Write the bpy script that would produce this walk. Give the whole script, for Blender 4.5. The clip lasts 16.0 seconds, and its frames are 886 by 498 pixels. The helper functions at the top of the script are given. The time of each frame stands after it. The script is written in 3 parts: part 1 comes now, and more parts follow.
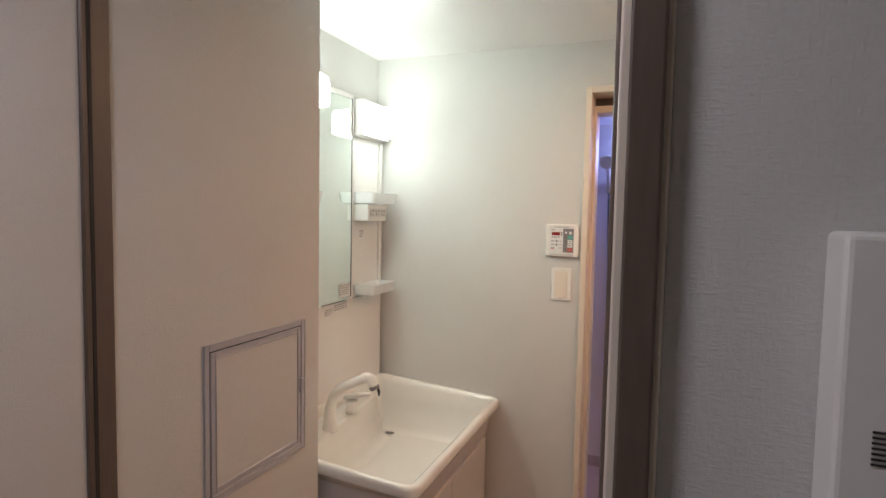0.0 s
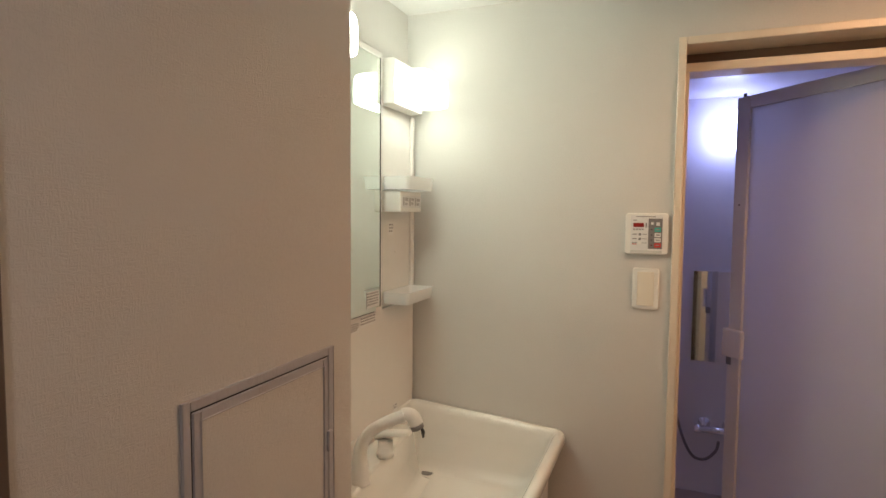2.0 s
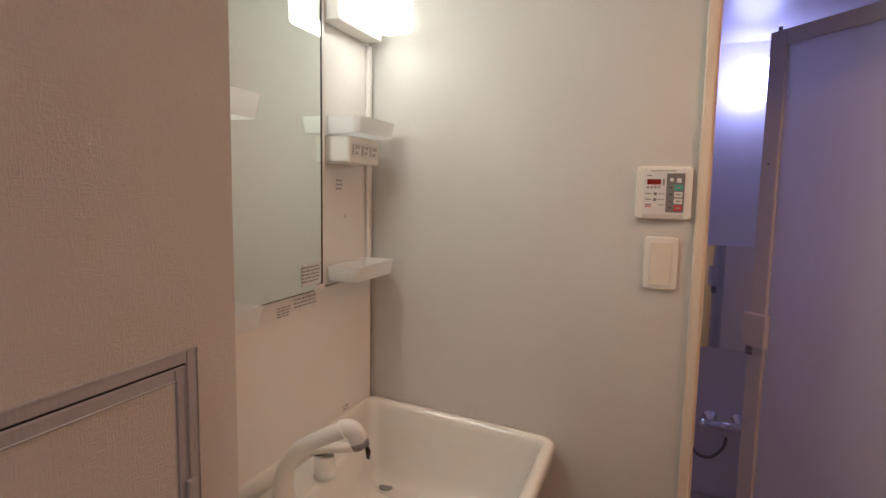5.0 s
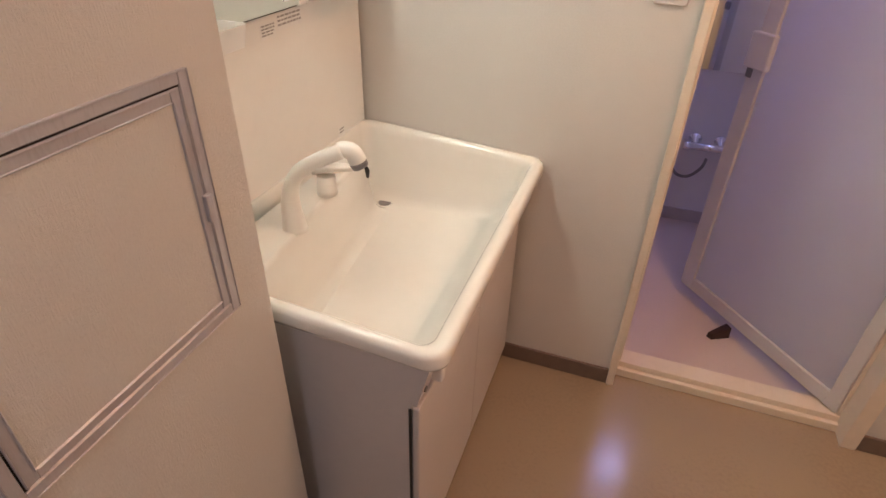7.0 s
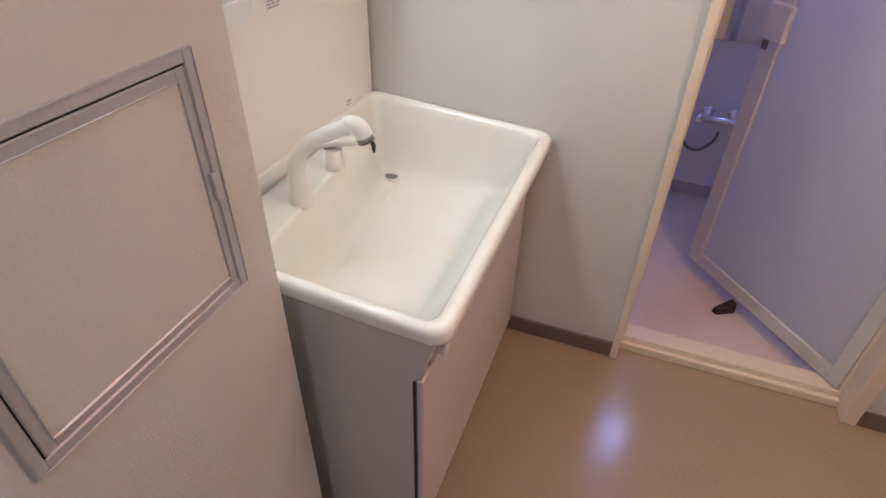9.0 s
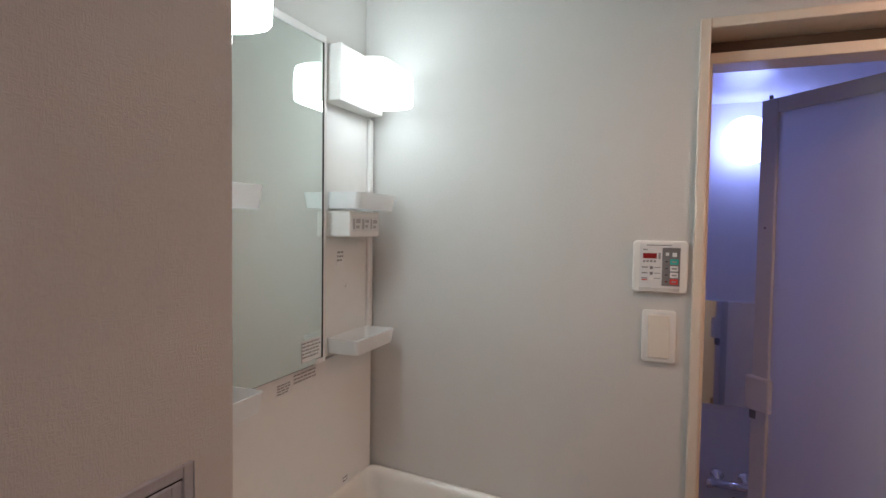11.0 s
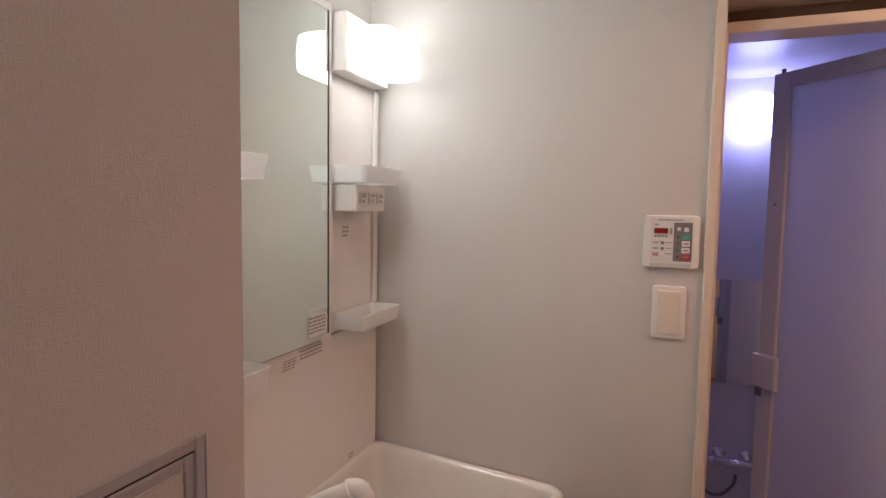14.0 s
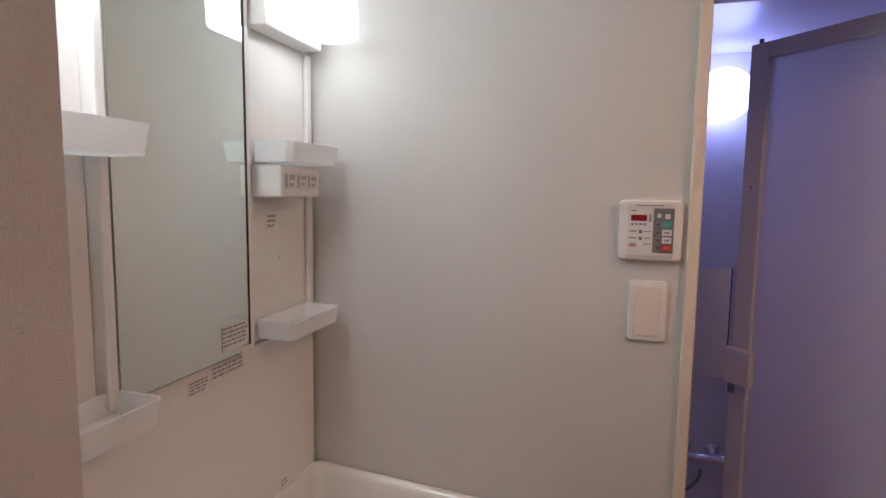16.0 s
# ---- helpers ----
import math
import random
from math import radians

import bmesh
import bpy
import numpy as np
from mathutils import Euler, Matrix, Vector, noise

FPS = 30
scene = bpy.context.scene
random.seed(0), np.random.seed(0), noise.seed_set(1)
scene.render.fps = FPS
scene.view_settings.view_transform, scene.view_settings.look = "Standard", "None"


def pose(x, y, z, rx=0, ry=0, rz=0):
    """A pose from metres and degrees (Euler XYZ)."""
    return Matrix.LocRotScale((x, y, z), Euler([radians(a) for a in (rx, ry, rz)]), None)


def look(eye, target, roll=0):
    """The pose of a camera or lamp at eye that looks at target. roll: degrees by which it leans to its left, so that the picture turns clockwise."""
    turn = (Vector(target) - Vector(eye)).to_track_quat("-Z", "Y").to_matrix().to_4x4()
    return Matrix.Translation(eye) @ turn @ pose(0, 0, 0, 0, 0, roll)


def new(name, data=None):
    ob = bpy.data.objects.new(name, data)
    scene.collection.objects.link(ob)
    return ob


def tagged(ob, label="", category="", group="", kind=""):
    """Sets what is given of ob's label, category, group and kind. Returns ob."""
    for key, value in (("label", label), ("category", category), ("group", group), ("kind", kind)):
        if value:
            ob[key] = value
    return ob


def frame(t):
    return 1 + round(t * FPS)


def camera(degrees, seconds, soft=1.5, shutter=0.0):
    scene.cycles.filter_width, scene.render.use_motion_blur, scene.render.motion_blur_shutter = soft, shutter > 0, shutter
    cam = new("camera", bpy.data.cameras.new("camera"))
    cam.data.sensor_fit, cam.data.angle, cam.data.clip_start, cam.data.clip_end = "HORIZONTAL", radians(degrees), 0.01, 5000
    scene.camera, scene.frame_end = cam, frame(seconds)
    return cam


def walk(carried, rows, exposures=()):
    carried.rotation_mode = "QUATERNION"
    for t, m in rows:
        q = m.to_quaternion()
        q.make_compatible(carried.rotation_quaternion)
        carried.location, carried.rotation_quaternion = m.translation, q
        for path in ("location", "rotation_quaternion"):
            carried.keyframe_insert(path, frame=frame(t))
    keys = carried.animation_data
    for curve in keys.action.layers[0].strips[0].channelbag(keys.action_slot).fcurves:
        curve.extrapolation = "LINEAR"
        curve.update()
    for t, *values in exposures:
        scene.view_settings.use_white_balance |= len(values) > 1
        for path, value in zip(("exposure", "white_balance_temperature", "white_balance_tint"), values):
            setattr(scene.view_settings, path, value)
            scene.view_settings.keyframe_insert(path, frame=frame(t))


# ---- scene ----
cam = camera(76.7, 16.0)
EXPOSURES = [
    (0, 2.46, 6150, 1), (0.5, 2.44, 6350, 4), (1.0, 2.28, 6800, 6), (1.5, 2.22, 7000, 3), (2.0, 2.16, 7100, 0), (2.5, 1.96, 7250, 0),
    (3.0, 1.88, 7300, 7), (5.5, 1.97, 6800, 12), (6.5, 2.58, 7100, 11), (7.5, 2.97, 6050, 3), (8.0, 3.06, 5800, 2), (10.5, 2.17, 5550, 4),
    (11.0, 1.82, 5700, 6), (11.5, 1.57, 5850, 10), (12.5, 1.40, 6400, 16), (13.5, 1.47, 6600, 20), (14.0, 1.82, 6550, 20), (14.5, 1.80, 6450, 20), (15.0, 1.80, 6450, 20),
    (15.5, 1.78, 6350, 18), (16.0, 1.74, 6050, 16),
]
PATH = [
    (0, (1.125, -2.09, 1.455), (0.394, -0.233, 1.326), 1.1),
    (0.5, (1.066, -2.067, 1.416), (0.226, -0.256, 1.296), 0.7),
    (1, (0.965, -2.048, 1.419), (0.135, -0.233, 1.285), 0.6),
    (1.5, (0.881, -1.952, 1.417), (0.113, -0.11, 1.287), 0.6),
    (2, (0.829, -1.748, 1.416), (0.091, 0.107, 1.288), 0.5),
    (2.5, (0.763, -1.589, 1.389), (0.057, 0.279, 1.274), 0.6),
    (3, (0.717, -1.505, 1.363), (0.004, 0.362, 1.291), 0.9),
    (5.5, (0.763, -1.383, 1.357), (0.084, 0.466, 1.017), 1.1),
    (6, (0.759, -1.385, 1.354), (0.116, 0.41, 0.746), 1.3),
    (6.5, (0.756, -1.389, 1.357), (0.157, 0.313, 0.492), 1.5),
    (7, (0.756, -1.394, 1.359), (0.211, 0.179, 0.25), 1.5),
    (7.5, (0.76, -1.398, 1.368), (0.261, 0.025, 0.055), 2.0),
    (8, (0.755, -1.401, 1.359), (0.29, -0.042, -0.033), 2.2),
    (8.2, (0.756, -1.397, 1.36), (0.288, -0.027, -0.02), 2.3),
    (10.3, (0.767, -1.389, 1.394), (0.068, 0.425, 0.926), 0.6),
    (10.5, (0.755, -1.392, 1.383), (0.061, 0.457, 1.064), 0.7),
    (11, (0.772, -1.392, 1.45), (0.055, 0.472, 1.365), 0.8),
    (11.5, (0.779, -1.382, 1.471), (0.049, 0.473, 1.631), 0.6),
    (12, (0.766, -1.369, 1.472), (0.045, 0.464, 1.82), 0.5),
    (12.5, (0.765, -1.371, 1.478), (0.04, 0.453, 1.862), 0.4),
    (13, (0.759, -1.38, 1.478), (0.032, 0.467, 1.726), 0.6),
    (13.5, (0.748, -1.383, 1.46), (0.034, 0.485, 1.461), 0.9),
    (14, (0.744, -1.38, 1.433), (0.035, 0.484, 1.282), 0.9),
    (14.5, (0.728, -1.362, 1.407), (0.032, 0.503, 1.211), 0.9),
    (15, (0.716, -1.338, 1.4), (0.023, 0.528, 1.207), 0.7),
    (15.5, (0.679, -1.293, 1.414), (0.034, 0.591, 1.224), 0.7),
    (16, (0.694, -1.186, 1.433), (0.136, 0.723, 1.229), 0.7),
]
walk(cam, [(t, look(eye, target, roll)) for t, eye, target, roll in PATH], EXPOSURES)

world = bpy.data.worlds.new("world")
scene.world = world
world.use_nodes = True
world.node_tree.nodes["Background"].inputs["Color"].default_value = (0.9, 0.95, 1.0, 1)
world.node_tree.nodes["Background"].inputs["Strength"].default_value = 0.02

# ---- materials ----
def material(name, color, rough=0.5, metal=0.0, bump=0.0, scale=60.0, vary=0.06, trans=0.0, emit=None, strength=0.0, stretch=(1, 1, 1), coat=0.0, spec=0.5):
    m = bpy.data.materials.new(name)
    m.use_nodes = True
    nt = m.node_tree
    b = nt.nodes["Principled BSDF"]
    tc = nt.nodes.new("ShaderNodeTexCoord")
    mp = nt.nodes.new("ShaderNodeMapping")
    mp.inputs["Scale"].default_value = stretch
    nt.links.new(tc.outputs["Object"], mp.inputs["Vector"])
    n1 = nt.nodes.new("ShaderNodeTexNoise")
    n1.inputs["Scale"].default_value = scale
    n1.inputs["Detail"].default_value = 6
    n2 = nt.nodes.new("ShaderNodeTexNoise")
    n2.inputs["Scale"].default_value = 3.1
    n2.inputs["Detail"].default_value = 3
    nt.links.new(mp.outputs["Vector"], n1.inputs["Vector"])
    nt.links.new(mp.outputs["Vector"], n2.inputs["Vector"])
    add = nt.nodes.new("ShaderNodeMath")
    add.operation = "ADD"
    nt.links.new(n1.outputs["Fac"], add.inputs[0])
    nt.links.new(n2.outputs["Fac"], add.inputs[1])
    ramp = nt.nodes.new("ShaderNodeValToRGB")
    ramp.color_ramp.elements[0].position = 0.6
    ramp.color_ramp.elements[1].position = 1.4
    c = color
    ramp.color_ramp.elements[0].color = (c[0] * (1 - vary), c[1] * (1 - vary), c[2] * (1 - vary), 1)
    ramp.color_ramp.elements[1].color = (min(1, c[0] * (1 + vary)), min(1, c[1] * (1 + vary)), min(1, c[2] * (1 + vary)), 1)
    nt.links.new(add.outputs[0], ramp.inputs["Fac"])
    nt.links.new(ramp.outputs["Color"], b.inputs["Base Color"])
    r2 = nt.nodes.new("ShaderNodeMapRange")
    r2.inputs["To Min"].default_value = rough * 0.95
    r2.inputs["To Max"].default_value = min(1, rough * 1.05)
    nt.links.new(n2.outputs["Fac"], r2.inputs["Value"])
    nt.links.new(r2.outputs["Result"], b.inputs["Roughness"])
    b.inputs["Metallic"].default_value = metal
    b.inputs["Transmission Weight"].default_value = trans
    b.inputs["Coat Weight"].default_value = coat
    b.inputs["Specular IOR Level"].default_value = spec
    if bump:
        bp = nt.nodes.new("ShaderNodeBump")
        bp.inputs["Strength"].default_value = bump
        bp.inputs["Distance"].default_value = 0.002
        nt.links.new(n1.outputs["Fac"], bp.inputs["Height"])
        nt.links.new(bp.outputs["Normal"], b.inputs["Normal"])
    if emit:
        b.inputs["Emission Color"].default_value = (*emit, 1)
        b.inputs["Emission Strength"].default_value = strength
    return m


def wallpaper(name, color, depth=0.5):
    """Woven vinyl wallpaper: crossing threads, broken up by noise, on faint large stains."""
    m = material(name, color, 0.62, vary=0.035, scale=240)
    nt = m.node_tree
    b = nt.nodes["Principled BSDF"]
    tc = nt.nodes.new("ShaderNodeTexCoord")
    heights = []
    for sc in ((95, 95, 420), (420, 420, 95)):
        mp = nt.nodes.new("ShaderNodeMapping")
        mp.inputs["Scale"].default_value = sc
        n = nt.nodes.new("ShaderNodeTexNoise")
        n.inputs["Scale"].default_value = 1.2
        n.inputs["Detail"].default_value = 3
        nt.links.new(tc.outputs["Object"], mp.inputs["Vector"])
        nt.links.new(mp.outputs["Vector"], n.inputs["Vector"])
        heights.append(n)
    mx = nt.nodes.new("ShaderNodeMath")
    mx.operation = "MAXIMUM"
    nt.links.new(heights[0].outputs["Fac"], mx.inputs[0])
    nt.links.new(heights[1].outputs["Fac"], mx.inputs[1])
    bp = nt.nodes.new("ShaderNodeBump")
    bp.inputs["Strength"].default_value = depth
    bp.inputs["Distance"].default_value = 0.0028
    nt.links.new(mx.outputs[0], bp.inputs["Height"])
    nt.links.new(bp.outputs["Normal"], b.inputs["Normal"])
    return m


WALLPAPER = wallpaper("woven_wallpaper", (0.64, 0.62, 0.59), 0.42)
CEILING = wallpaper("ceiling_paper", (0.74, 0.725, 0.70), 0.35)
CREAM = material("cream_trim", (0.74, 0.65, 0.54), 0.35, vary=0.03, scale=40, bump=0.05)
BROWN = material("brown_frame", (0.12, 0.085, 0.065), 0.4, vary=0.12, scale=30, stretch=(6, 6, 0.6), bump=0.08)
BASEBOARD = material("brown_baseboard", (0.16, 0.112, 0.088), 0.4, vary=0.1, scale=30, bump=0.05)
# bronze tone, darkened to carry the shade of the lintel's recess
BRONZESHADE = material("bronze_recess_shade", (0.22, 0.15, 0.11), 0.3, 0.5, vary=0.08, scale=20, stretch=(1, 8, 8))
VINYL = material("vinyl_floor", (0.33, 0.25, 0.175), 0.15, vary=0.06, scale=90, bump=0.006)
CERAMIC = material("white_basin", (0.82, 0.80, 0.75), 0.13, vary=0.012, scale=30, coat=0.4)
PANEL = material("white_gloss_panel", (0.84, 0.82, 0.79), 0.24, vary=0.012, scale=30)
CABINET = material("grey_white_cabinet", (0.62, 0.58, 0.57), 0.35, vary=0.02, scale=40)
PLASTIC = material("white_plastic", (0.82, 0.80, 0.76), 0.32, vary=0.015, scale=60)
IVORY = material("ivory_plastic", (0.80, 0.73, 0.63), 0.35, vary=0.015, scale=60)
TRAY = material("milky_tray", (0.94, 0.94, 0.93), 0.25, vary=0.01, scale=60)
_n, _l = TRAY.node_tree.nodes, TRAY.node_tree.links
_t, _m = _n.new("ShaderNodeBsdfTranslucent"), _n.new("ShaderNodeMixShader")
_t.inputs["Color"].default_value = (0.92, 0.93, 0.93, 1)
_m.inputs["Fac"].default_value = 0.42
_l.new(_n["Principled BSDF"].outputs["BSDF"], _m.inputs[1])
_l.new(_t.outputs["BSDF"], _m.inputs[2])
_l.new(_m.outputs["Shader"], _n["Material Output"].inputs["Surface"])
MIRROR = material("mirror_silver", (0.87, 0.93, 0.89), 0.02, 1.0, vary=0.004)
FOGGED = material("bath_mirror_silver", (0.80, 0.80, 0.78), 0.04, 1.0, vary=0.01)
ALU = material("brushed_aluminium", (0.50, 0.49, 0.52), 0.42, 0.3, vary=0.08, scale=60, stretch=(1, 6, 1), bump=0.04)
CHROME = material("chrome", (0.85, 0.86, 0.88), 0.08, 1.0, vary=0.02)
CLEAR = material("clear_plastic", (0.85, 0.84, 0.80), 0.12, vary=0.01, trans=0.25)
BLACK = material("black_rubber", (0.02, 0.02, 0.02), 0.5)
DARKGAP = material("dark_gap", (0.03, 0.025, 0.022), 0.7)
GREY = material("grey_plastic", (0.20, 0.19, 0.19), 0.4)
BATHWALL = material("bath_panel", (0.76, 0.74, 0.77), 0.25, vary=0.02, scale=20)
BATHFLOOR = material("bath_floor", (0.64, 0.53, 0.49), 0.35, vary=0.04, scale=120, bump=0.15)
BATHCOVE = material("bath_cove", (0.50, 0.44, 0.46), 0.35, vary=0.03, scale=40)
FROST = material("frosted_resin", (0.80, 0.80, 0.84), 0.45, vary=0.015, scale=300, bump=0.25)
_n, _l = FROST.node_tree.nodes, FROST.node_tree.links
_t, _m = _n.new("ShaderNodeBsdfTranslucent"), _n.new("ShaderNodeMixShader")
_t.inputs["Color"].default_value = (0.94, 0.94, 0.97, 1)
_m.inputs["Fac"].default_value = 0.6
_l.new(_n["Principled BSDF"].outputs["BSDF"], _m.inputs[1])
_l.new(_t.outputs["BSDF"], _m.inputs[2])
_l.new(_m.outputs["Shader"], _n["Material Output"].inputs["Surface"])
FRAMEWHITE = material("white_aluminium", (0.62, 0.60, 0.60), 0.3, vary=0.02)
# Second lamp boosted to light the north wall; opening and top are added glow plates.
LAMPS = [[material("lamp_" + n, (0.9, 0.9, 0.9), 0.4, emit=(0.95, 1.0, 0.95), strength=k) for n, k in zip(("glow", "opening", "top"), ks)] for ks in ((0.70, 2.1, 2.2), (6.6, 2.6, 3.0))]
BATHGLOW = material("bath_globe", (0.9, 0.9, 0.9), 0.4, emit=(0.34, 0.38, 0.90), strength=2.7)
WARMFILL = material("warm_fill_lamp", (0.9, 0.9, 0.9), 0.4, emit=(1.0, 0.54, 0.33), strength=8.6)
HALLFILL = material("hall_fill", (0.9, 0.9, 0.9), 0.4, emit=(0.90, 0.80, 0.90), strength=5.8)
RED = material("red_print", (0.6, 0.05, 0.04), 0.4)
TEAL = material("teal_print", (0.05, 0.42, 0.36), 0.4)
INK = material("grey_ink", (0.30, 0.285, 0.28), 0.5)
FADED = material("faded_ink", (0.44, 0.42, 0.41), 0.5)
PAPER = material("sticker_paper", (0.72, 0.71, 0.70), 0.4)
REDLED = material("red_display", (0.10, 0.0, 0.0), 0.3, emit=(1.0, 0.05, 0.03), strength=0.022)
STOPPER = material("brown_rubber", (0.035, 0.014, 0.009), 0.55)

# ---- building helpers ----
BASE = {}


def box(x0, x1, y0, y1, z0, z1, bevel=0.0, seg=2, bm=None):
    bm = bm or bmesh.new()
    g = bmesh.ops.create_cube(bm, size=1)["verts"]
    for v in g:
        v.co = Vector((x0 + (v.co.x + 0.5) * (x1 - x0), y0 + (v.co.y + 0.5) * (y1 - y0), z0 + (v.co.z + 0.5) * (z1 - z0)))
    if bevel:
        es = {e for v in g for e in v.link_edges}
        bmesh.ops.bevel(bm, geom=list(es), offset=bevel, segments=seg, profile=0.5, affect="EDGES")
    return bm


def tube(points, radius, bm=None, sides=16, caps=True):
    """A round tube along points; radius: one number, or one a point."""
    bm = bm or bmesh.new()
    pts = [Vector(p) for p in points]
    rs = radius if isinstance(radius, (list, tuple)) else [radius] * len(pts)
    rings = []
    up = None
    for i, p in enumerate(pts):
        d = (pts[min(i + 1, len(pts) - 1)] - pts[max(i - 1, 0)]).normalized()
        if up is None:
            up = d.orthogonal().normalized()
        up = (up - d * up.dot(d)).normalized()
        side = d.cross(up)
        rings.append([bm.verts.new(p + (up * math.cos(a) + side * math.sin(a)) * rs[i]) for a in [2 * math.pi * k / sides for k in range(sides)]])
    for a, b in zip(rings, rings[1:]):
        for k in range(sides):
            f = bm.faces.new((a[k], a[(k + 1) % sides], b[(k + 1) % sides], b[k]))
            f.smooth = True
    if caps:
        bm.faces.new(rings[0][::-1])
        bm.faces.new(rings[-1])
    return bm


def loft(rings, bm=None, close=True, caps=(True, True), smooth=True):
    """Faces between closed rings of points."""
    bm = bm or bmesh.new()
    vs = [[bm.verts.new(p) for p in r] for r in rings]
    n = len(vs[0])
    for a, b in zip(vs, vs[1:]):
        for k in range(n):
            f = bm.faces.new((a[k], a[(k + 1) % n], b[(k + 1) % n], b[k]))
            f.smooth = smooth
    if caps[0]:
        bm.faces.new(vs[0][::-1])
    if caps[1]:
        bm.faces.new(vs[-1])
    bmesh.ops.recalc_face_normals(bm, faces=bm.faces)
    return bm


def rounded(x0, x1, y0, y1, r, n=6):
    """Corner-rounded rectangle as (x, y) pairs."""
    out = []
    for cx, cy, a0 in ((x1 - r, y1 - r, 0), (x0 + r, y1 - r, 90), (x0 + r, y0 + r, 180), (x1 - r, y0 + r, 270)):
        for k in range(n + 1):
            a = radians(a0 + 90 * k / n)
            out.append((cx + r * math.cos(a), cy + r * math.sin(a)))
    return out


def bend(points, n=6):
    out = []
    P = [Vector(p) for p in points]
    for i in range(len(P) - 1):
        a, b, c, d = P[max(i - 1, 0)], P[i], P[i + 1], P[min(i + 2, len(P) - 1)]
        for k in range(n):
            t = k / n
            out.append(0.5 * ((2 * b) + (c - a) * t + (2 * a - 5 * b + 4 * c - d) * t * t + (3 * b - a - 3 * c + d) * t ** 3))
    return out + [P[-1]]


def thing(name, base, label, category, group=""):
    ob = tagged(new(name), label, category, group)
    ob.location = base
    BASE[ob] = Vector(base)
    return ob


def part(name, bm, mat, parent=None, label="", smooth=False):
    """One mesh object, its points given in the world's metres; parent: the thing or part that it belongs to."""
    base = BASE.get(parent, Vector((0, 0, 0)))
    bmesh.ops.translate(bm, verts=bm.verts, vec=-base)
    me = bpy.data.meshes.new(name)
    bm.to_mesh(me)
    bm.free()
    me.materials.append(mat)
    if smooth:
        for p in me.polygons:
            p.use_smooth = True
    ob = new(name, me)
    if parent:
        ob.parent = parent
        BASE[ob] = base
    if label:
        ob["label"] = label
    return ob


def solid(name, bm, mat, label, category, group="", kind="", smooth=False):
    """A thing that is one mesh."""
    return tagged(part(name, bm, mat, smooth=smooth), label, category, group, kind)


def structure(name, bm, mat, label="", category=""):
    return tagged(part(name, bm, mat), label, category, kind="structure")


# ---- the setting ----
CEIL, WX, NICHE, BASIN_Y = 2.077, 0.285, -0.845, -0.812   # ceiling, hatch wall, niche's near side, basin's near side
DX0, DX1, DTOP = 0.846, 1.556, 1.914                    # outer edges of the bathroom door's frame
HY = -1.70                                              # hall side of the doorway wall

structure("floor", box(-0.1, 2.1, -3.4, 0.056, -0.1, 0.0), VINYL, "beige-brown sheet vinyl floor with a soft gloss", "floor")
structure("ceiling", box(-0.1, 2.1, -3.4, 0.1, CEIL, CEIL + 0.1), CEILING, "off-white papered ceiling", "ceiling")
structure("wall_west", box(-0.1, 0.0, NICHE - 0.1, 0.1, 0, CEIL), WALLPAPER, "white papered wall behind the washstand", "wall")
structure("wall_hatch", box(0.188, WX, -1.438, NICHE, 0, CEIL), WALLPAPER, "white woven-papered wall with an access hatch", "wall")
structure("wall_niche", box(-0.1, 0.188, NICHE - 0.1, NICHE, 0, CEIL), WALLPAPER, "white papered side of the washstand's niche", "wall")
structure("wall_hall_west", box(0.188, WX, -3.4, -1.488, 0, CEIL), WALLPAPER, "white papered hall wall", "wall")
wn = box(0.0, DX0 + 0.012, 0.0, 0.1, 0, CEIL)
box(DX1 - 0.012, 2.1, 0.0, 0.1, 0, CEIL, bm=wn)
box(DX0 + 0.012, DX1 - 0.012, 0.0, 0.1, DTOP - 0.012, CEIL, bm=wn)
structure("wall_north", wn, WALLPAPER, "white papered wall with the bathroom door", "wall")
structure("wall_east", box(2.0, 2.1, -3.4, 0.0, 0, CEIL), WALLPAPER, "plain white papered wall", "wall")
structure("wall_south", box(0.188, 2.1, -3.5, -3.4, 0, CEIL), WALLPAPER, "plain white papered wall", "wall")
structure("wall_doorway", box(1.1272, 2.0, HY, -1.502, 0, CEIL), WALLPAPER, "white papered wall beside the doorway", "wall")
structure("wall_partition", box(1.1265, 1.20, -1.501, -1.22, 0, CEIL), WALLPAPER, "off-white end of the short wall inside the doorway", "wall")
structure("wall_bath_back", box(0.3, 2.1, 1.2, 1.3, -0.1, 2.06), BATHWALL, "pale gloss bathroom wall panel", "wall")
structure("wall_bath_left", box(0.3, 0.4, 0.16, 1.2, -0.1, 2.06), BATHWALL, "pale gloss bathroom wall panel", "wall")
structure("wall_bath_right", box(1.62, 1.72, 0.16, 1.2, -0.1, 2.06), BATHWALL, "pale gloss bathroom wall panel", "wall")
bf = box(0.4, DX0 + 0.012, 0.1, 0.16, -0.1, 2.06)
box(DX1 - 0.012, 1.72, 0.1, 0.16, -0.1, 2.06, bm=bf)
box(DX0 + 0.012, DX1 - 0.012, 0.1, 0.16, DTOP - 0.012, 2.06, bm=bf)
structure("wall_bath_front", bf, BATHWALL, "pale gloss bathroom wall panel", "wall")
structure("floor_bath", box(0.3, 1.72, 0.056, 1.2, -0.1, 0.0), BATHFLOOR, "pale pinkish moulded bathroom floor", "floor")
structure("baseboard", box(0.4, 1.62, 1.192, 1.2, 0, 0.062, 0.002, 1), BATHCOVE, "grey-lilac moulded skirting of the bathroom", "baseboard")
